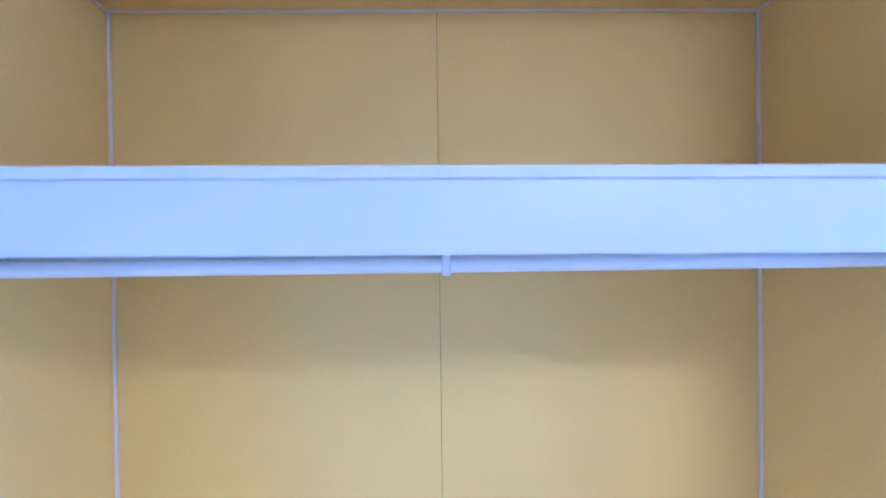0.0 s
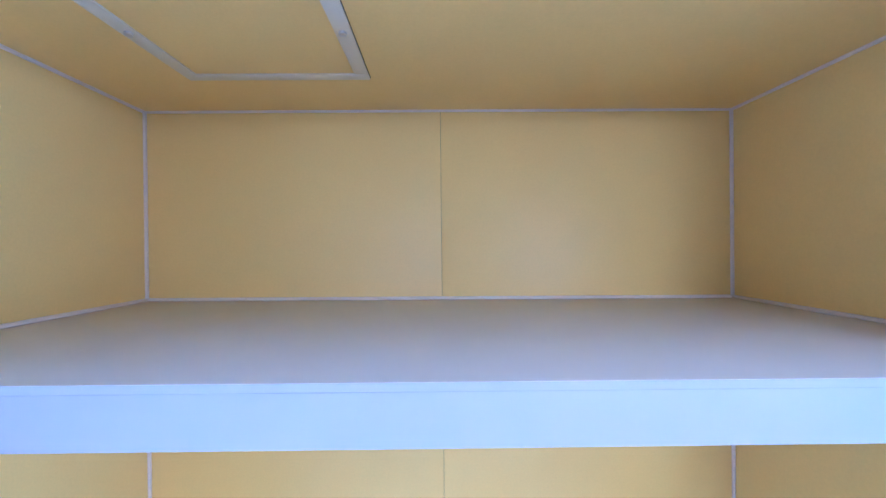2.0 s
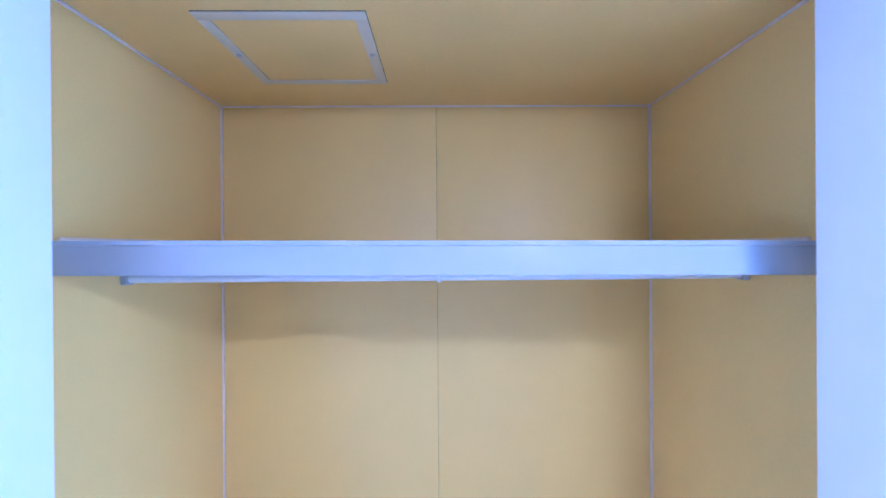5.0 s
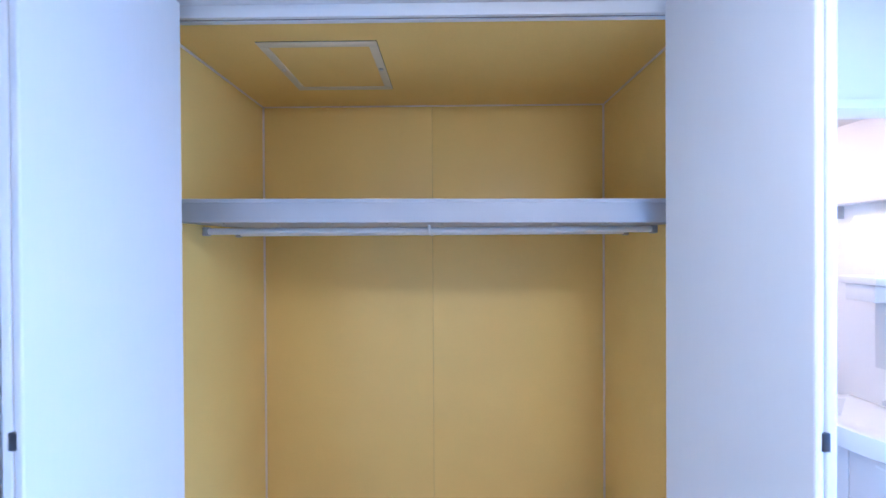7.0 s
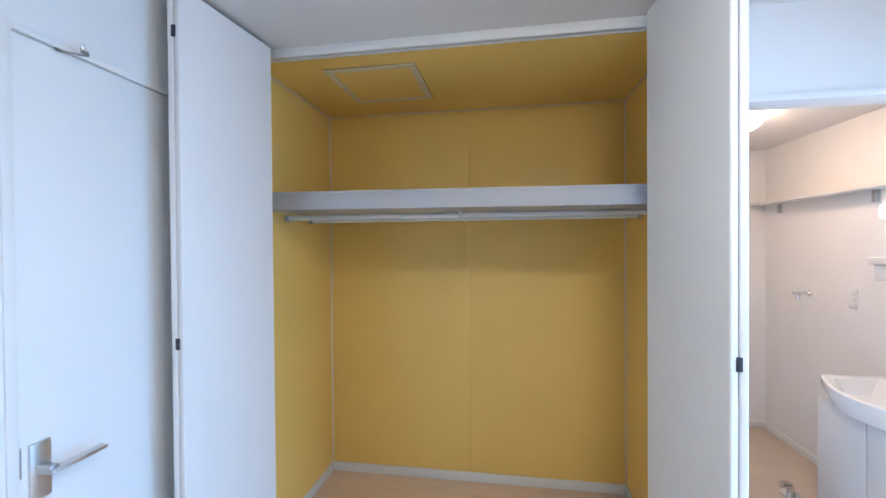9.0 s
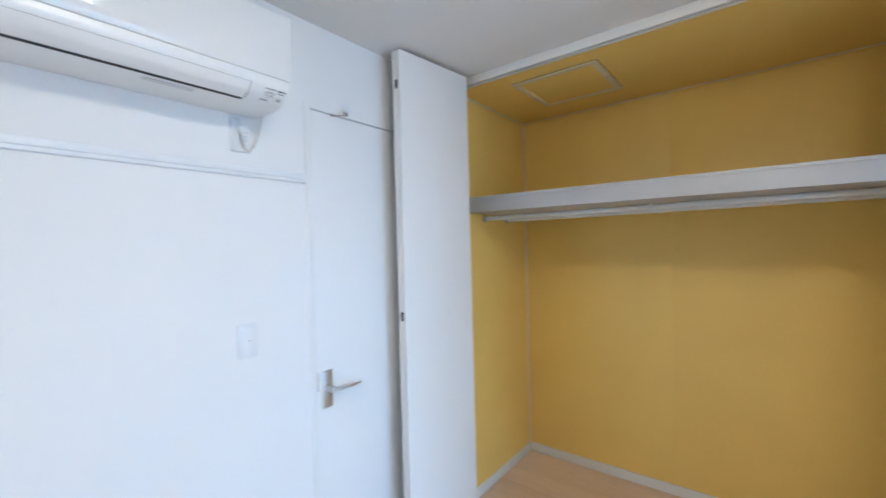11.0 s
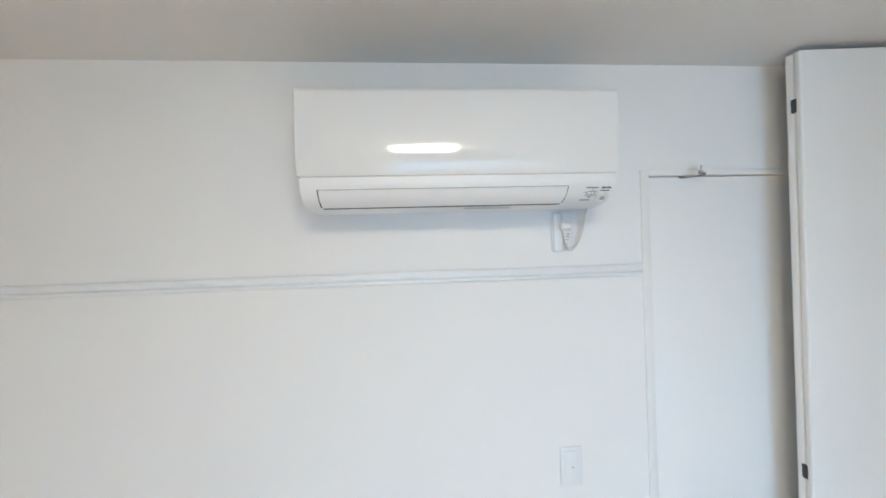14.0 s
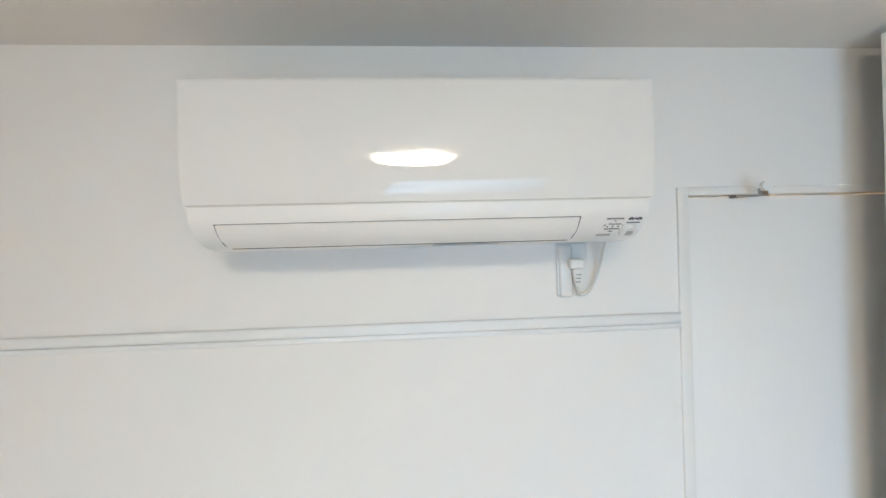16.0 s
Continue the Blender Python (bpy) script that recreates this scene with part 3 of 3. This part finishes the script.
def power_plug():
    p = thing("power_plug", "pale plug and cord of the air conditioner", "plug", (0.010, -2.155, 1.98))
    head = box(0.0101, -2.176, 1.994, 0.036, -2.142, 2.017, 0.007, 3)
    part("plug_head", head, PLASTIC, p)
    neck = prism([(-2.168, 1.9935), (-2.150, 1.9935), (-2.150, 1.978), (-2.154, 1.956), (-2.163, 1.956), (-2.166, 1.978)], "x", 0.0135, 0.030, 0.003)
    relief = part("strain_relief", neck, PLASTIC, p)
    for k in range(3):
        part("rib", box(0.0303, -2.164 + 0.001 * k, 1.964 + 0.008 * k, 0.0315, -2.153 + 0.001 * k, 1.967 + 0.008 * k), GREY, relief)
    cord = curve_points([(0.022, -2.158, 1.957), (0.021, -2.156, 1.944), (0.020, -2.145, 1.937), (0.018, -2.127, 1.945), (0.018, -2.112, 1.972),
                         (0.022, -2.103, 2.005), (0.040, -2.105, 2.035), (0.070, -2.113, 2.058)])
    part("cord", tube(cord, 0.0034), CORD, p, "pale grey cord")
    return settle(p)


power_plug()


# ---- lamps ----
def dome_lamp(name, label, x, y, z, r, h, mat):
    """A flat round cover, domed below."""
    d = thing(name, label, "ceiling lamp", (x, y, z))
    bm = bmesh.new()
    rings = []
    for k in range(9):
        a = math.pi / 2 * k / 8
        rr, zz = r * math.cos(a) ** 0.75 if k < 8 else 0.002, z - 0.012 - h * math.sin(a)
        rings.append([bm.verts.new((x + rr * math.cos(6.28319 * j / 40), y + rr * math.sin(6.28319 * j / 40), zz)) for j in range(40)])
    for a, b in zip(rings, rings[1:]):
        for j in range(40):
            bm.faces.new((a[j], a[(j + 1) % 40], b[(j + 1) % 40], b[j]))
    bm.faces.new(rings[-1])
    bmesh.ops.recalc_face_normals(bm, faces=bm.faces)
    part("shade", bm, mat, d, "lit milky cover")
    part("base", rod((x, y, z - 0.0118), (x, y, z), r * 0.96, 40), PLASTIC, d)
    return settle(d)


dome_lamp("ceiling_lamp", "round lit ceiling lamp with milky cover", 1.70, -2.52, CEIL, 0.207, 0.08, LAMP_SHADE)
dome_lamp("ceiling_lamp", "round lit washroom ceiling lamp with milky cover", 2.66, 0.12, WASH_CEIL, 0.15, 0.08, LAMP_WARM)


# ---- washroom ----
def vanity():
    v = thing("vanity_unit", "white washbasin cabinet with a bowed ceramic basin", "washbasin", (3.2, -0.36, 0))
    x0, x1, ya, yb = 3.03, WASH_EAST - 0.001, -0.72, 0.02
    part("cabinet", box(x0 + 0.02, ya + 0.01, 0.06, x1, yb - 0.04, 0.70, 0.003), MELAMINE, v)
    part("plinth", box(x0 + 0.05, ya + 0.02, 0.0, x1, yb - 0.05, 0.0598), GREY, v)
    for a, b in ((ya + 0.012, ya + 0.363), (ya + 0.367, yb - 0.042)):
        leaf = part("cabinet_door", box(x0 + 0.001, a, 0.065, x0 + 0.0195, b, 0.69, 0.002), MELAMINE, v)
        part("finger_pull", box(x0 - 0.0015, (a + b) / 2 - 0.05, 0.655, x0 + 0.0008, (a + b) / 2 + 0.05, 0.667, 0.0008), RAIL, leaf)
    # basin: a rim bowed to the front, a hollow inside
    bm = bmesh.new()

    def rim(shrink, z, n=28):
        pts = [(x1, ya + shrink), (x1, yb - shrink)]
        for k in range(n + 1):
            u = k / n
            y = yb - shrink + (ya - yb + 2 * shrink) * u
            pts.append((3.075 - 0.13 * math.sin(math.pi * u) + shrink * 0.8, y))
        return [bm.verts.new((p[0] - (shrink * 1.6 if i < 2 else 0), p[1], z)) for i, p in enumerate(pts)]
    loops = [rim(0.03, 0.701), rim(0.0, 0.76), rim(0.0, 0.805), rim(0.018, 0.812), rim(0.045, 0.80), rim(0.09, 0.72), rim(0.13, 0.705)]
    for a, b in zip(loops, loops[1:]):
        for i in range(len(a)):
            bm.faces.new((a[i], a[(i + 1) % len(a)], b[(i + 1) % len(b)], b[i]))
    bm.faces.new(loops[0]), bm.faces.new(loops[-1])
    bmesh.ops.recalc_face_normals(bm, faces=bm.faces)
    part("basin", bm, BASIN, v, "glossy white bowed basin")
    part("tap_body", rod((3.33, -0.36, 0.80), (3.33, -0.36, 0.93), 0.02, 16), CHROME, v, "chrome tap")
    part("spout", rod((3.335, -0.36, 0.915), (3.20, -0.36, 0.90), 0.013, 14), CHROME, v)
    part("lever", box(3.25, -0.375, 0.935, 3.35, -0.345, 0.947, 0.003), CHROME, v)
    return settle(v)


vanity()


def mirror_cabinet():
    m = thing("mirror_cabinet", "white mirror cabinet with lit top lamp above the basin", "mirror cabinet", (3.35, -0.42, 1.1))
    part("back_panel", box(3.36, -0.72, 1.02, WASH_EAST - 0.001, -0.16, 1.86, 0.003), MELAMINE, m)
    part("mirror", box(3.352, -0.70, 1.10, 3.3595, -0.30, 1.70), MIRROR, m, "plain mirror")
    housing = part("lamp_housing", box(3.262, -0.74, 1.801, 3.3598, -0.14, 1.835, 0.004), MELAMINE, m)
    part("lamp_cover", box(3.250, -0.735, 1.722, 3.3595, -0.128, 1.8005, 0.016, 4), VANITY_GLOW, housing, "lit white lamp cover")
    shelf = part("side_shelf", box(3.22, -0.30, 1.47, 3.3595, -0.10, 1.51, 0.006), MELAMINE, m)
    part("side_shelf_lip", box(3.235, -0.28, 1.38, 3.3595, -0.12, 1.4698, 0.01), MELAMINE, shelf)
    return settle(m)


mirror_cabinet()


def washroom_shelf():
    s = thing("wall_shelf", "long white wall shelf on small brackets", "shelf", (3.3, 0.5, 1.9))
    part("board", box(3.285, -0.78, 1.905, WASH_EAST - 0.001, WASH_NORTH - 0.001, 1.925, 0.002), MELAMINE, s)
    for y in (-0.60, 0.075, 0.95):
        part("bracket", box(3.385, y - 0.014, 1.83, WASH_EAST - 0.001, y + 0.014, 1.9045, 0.003), GREY, s)
    return settle(s)


washroom_shelf()


def washroom_switch():
    s = thing("wall_switch", "slim white washroom wall switch plate", "light switch", (WASH_EAST, 0.245, 1.235))
    part("plate", box(WASH_EAST - 0.008, 0.21, 1.175, WASH_EAST, 0.28, 1.295, 0.003), PLASTIC, s)
    for k in range(3):
        part("rocker", box(WASH_EAST - 0.0105, 0.223, 1.187 + 0.033 * k, WASH_EAST - 0.0082, 0.267, 1.217 + 0.033 * k, 0.001), PLASTIC, s)
    return settle(s)


washroom_switch()


def washer_tap():
    x, y, z = WASH_EAST, 0.63, 1.222
    t = thing("washing_machine_tap", "small chrome washing machine tap on the wall", "tap", (x, y, z))
    part("flange", rod((x - 0.006, y, z), (x, y, z), 0.026, 24), CHROME, t)
    part("body", rod((x - 0.085, y, z), (x - 0.0062, y, z), 0.013, 18), CHROME, t)
    part("outlet", rod((x - 0.075, y, z - 0.055), (x - 0.075, y, z - 0.012), 0.010, 16), CHROME, t)
    part("cross_handle", box(x - 0.102, y - 0.026, z - 0.007, x - 0.0855, y + 0.026, z + 0.007, 0.004), CHROME, t)
    return settle(t)


washer_tap()


def floor_trap():
    x, y = 2.99, 0.14
    t = thing("drain_trap", "small chrome drain elbow for a washing machine on the vinyl floor", "drain", (x, y, 0))
    part("flange", rod((x, y, 0.0), (x, y, 0.012), 0.052, 28), CHROME, t)
    part("elbow", tube(curve_points([(x, y, 0.0121), (x, y, 0.045), (x - 0.012, y - 0.004, 0.066), (x - 0.06, y - 0.012, 0.072)], 6), 0.021, 16), CHROME, t)
    return settle(t)


floor_trap()


def bath_remote():
    r = thing("bath_remote", "white wall-mounted bath control with small dark display", "control panel", (3.13, WASH_NORTH, 1.32))
    y = WASH_NORTH
    part("case", box(3.045, y - 0.018, 1.30, 3.215, y, 1.405, 0.004), PLASTIC, r)
    part("display", box(3.055, y - 0.0195, 1.372, 3.085, y - 0.0182, 1.386), DARK, r, "small dark display")
    part("cover", box(3.045, y - 0.0175, 1.215, 3.215, y - 0.0005, 1.296, 0.004), PLASTIC, r)
    return settle(r)


bath_remote()


# ---- floor boards ----
def floor_boards(parent, x0, x1, y0, y1, wide):
    """Boards laid along x, with butt joints staggered from row to row."""
    rng = random.Random(5)
    shared = {}
    y, row = y0, 0
    while y < y1 - 0.01:
        w = min(wide, y1 - y)
        x = x0
        length = 0.55 + 0.30 * (row % 3)
        while x < x1 - 0.01:
            e = min(x + length, x1)
            if x1 - e < 0.12:
                e = x1
            key = (round(e - x, 3), round(w, 3))
            if key not in shared:
                bm = box(0.0003, 0.0003, -0.012, e - x - 0.0003, w - 0.0003, 0.0, 0.0006, 1)
                mesh = bpy.data.meshes.new("floor_board")
                bm.to_mesh(mesh)
                bm.free()
                mesh.materials.append(FLOOR)
                shared[key] = mesh
            ob = new("floor_board", shared[key])
            ob.location, ob.parent = (x, y, 0), parent
            x, length = e, 0.909
        y, row = y + w, row + 1


floor_boards(closet_floor, 0.0, WIDTH, FRONT, 0.0, 0.0758)
floor_boards(room_floor, 0.0, EAST, SOUTH, FRONT, 0.1515)
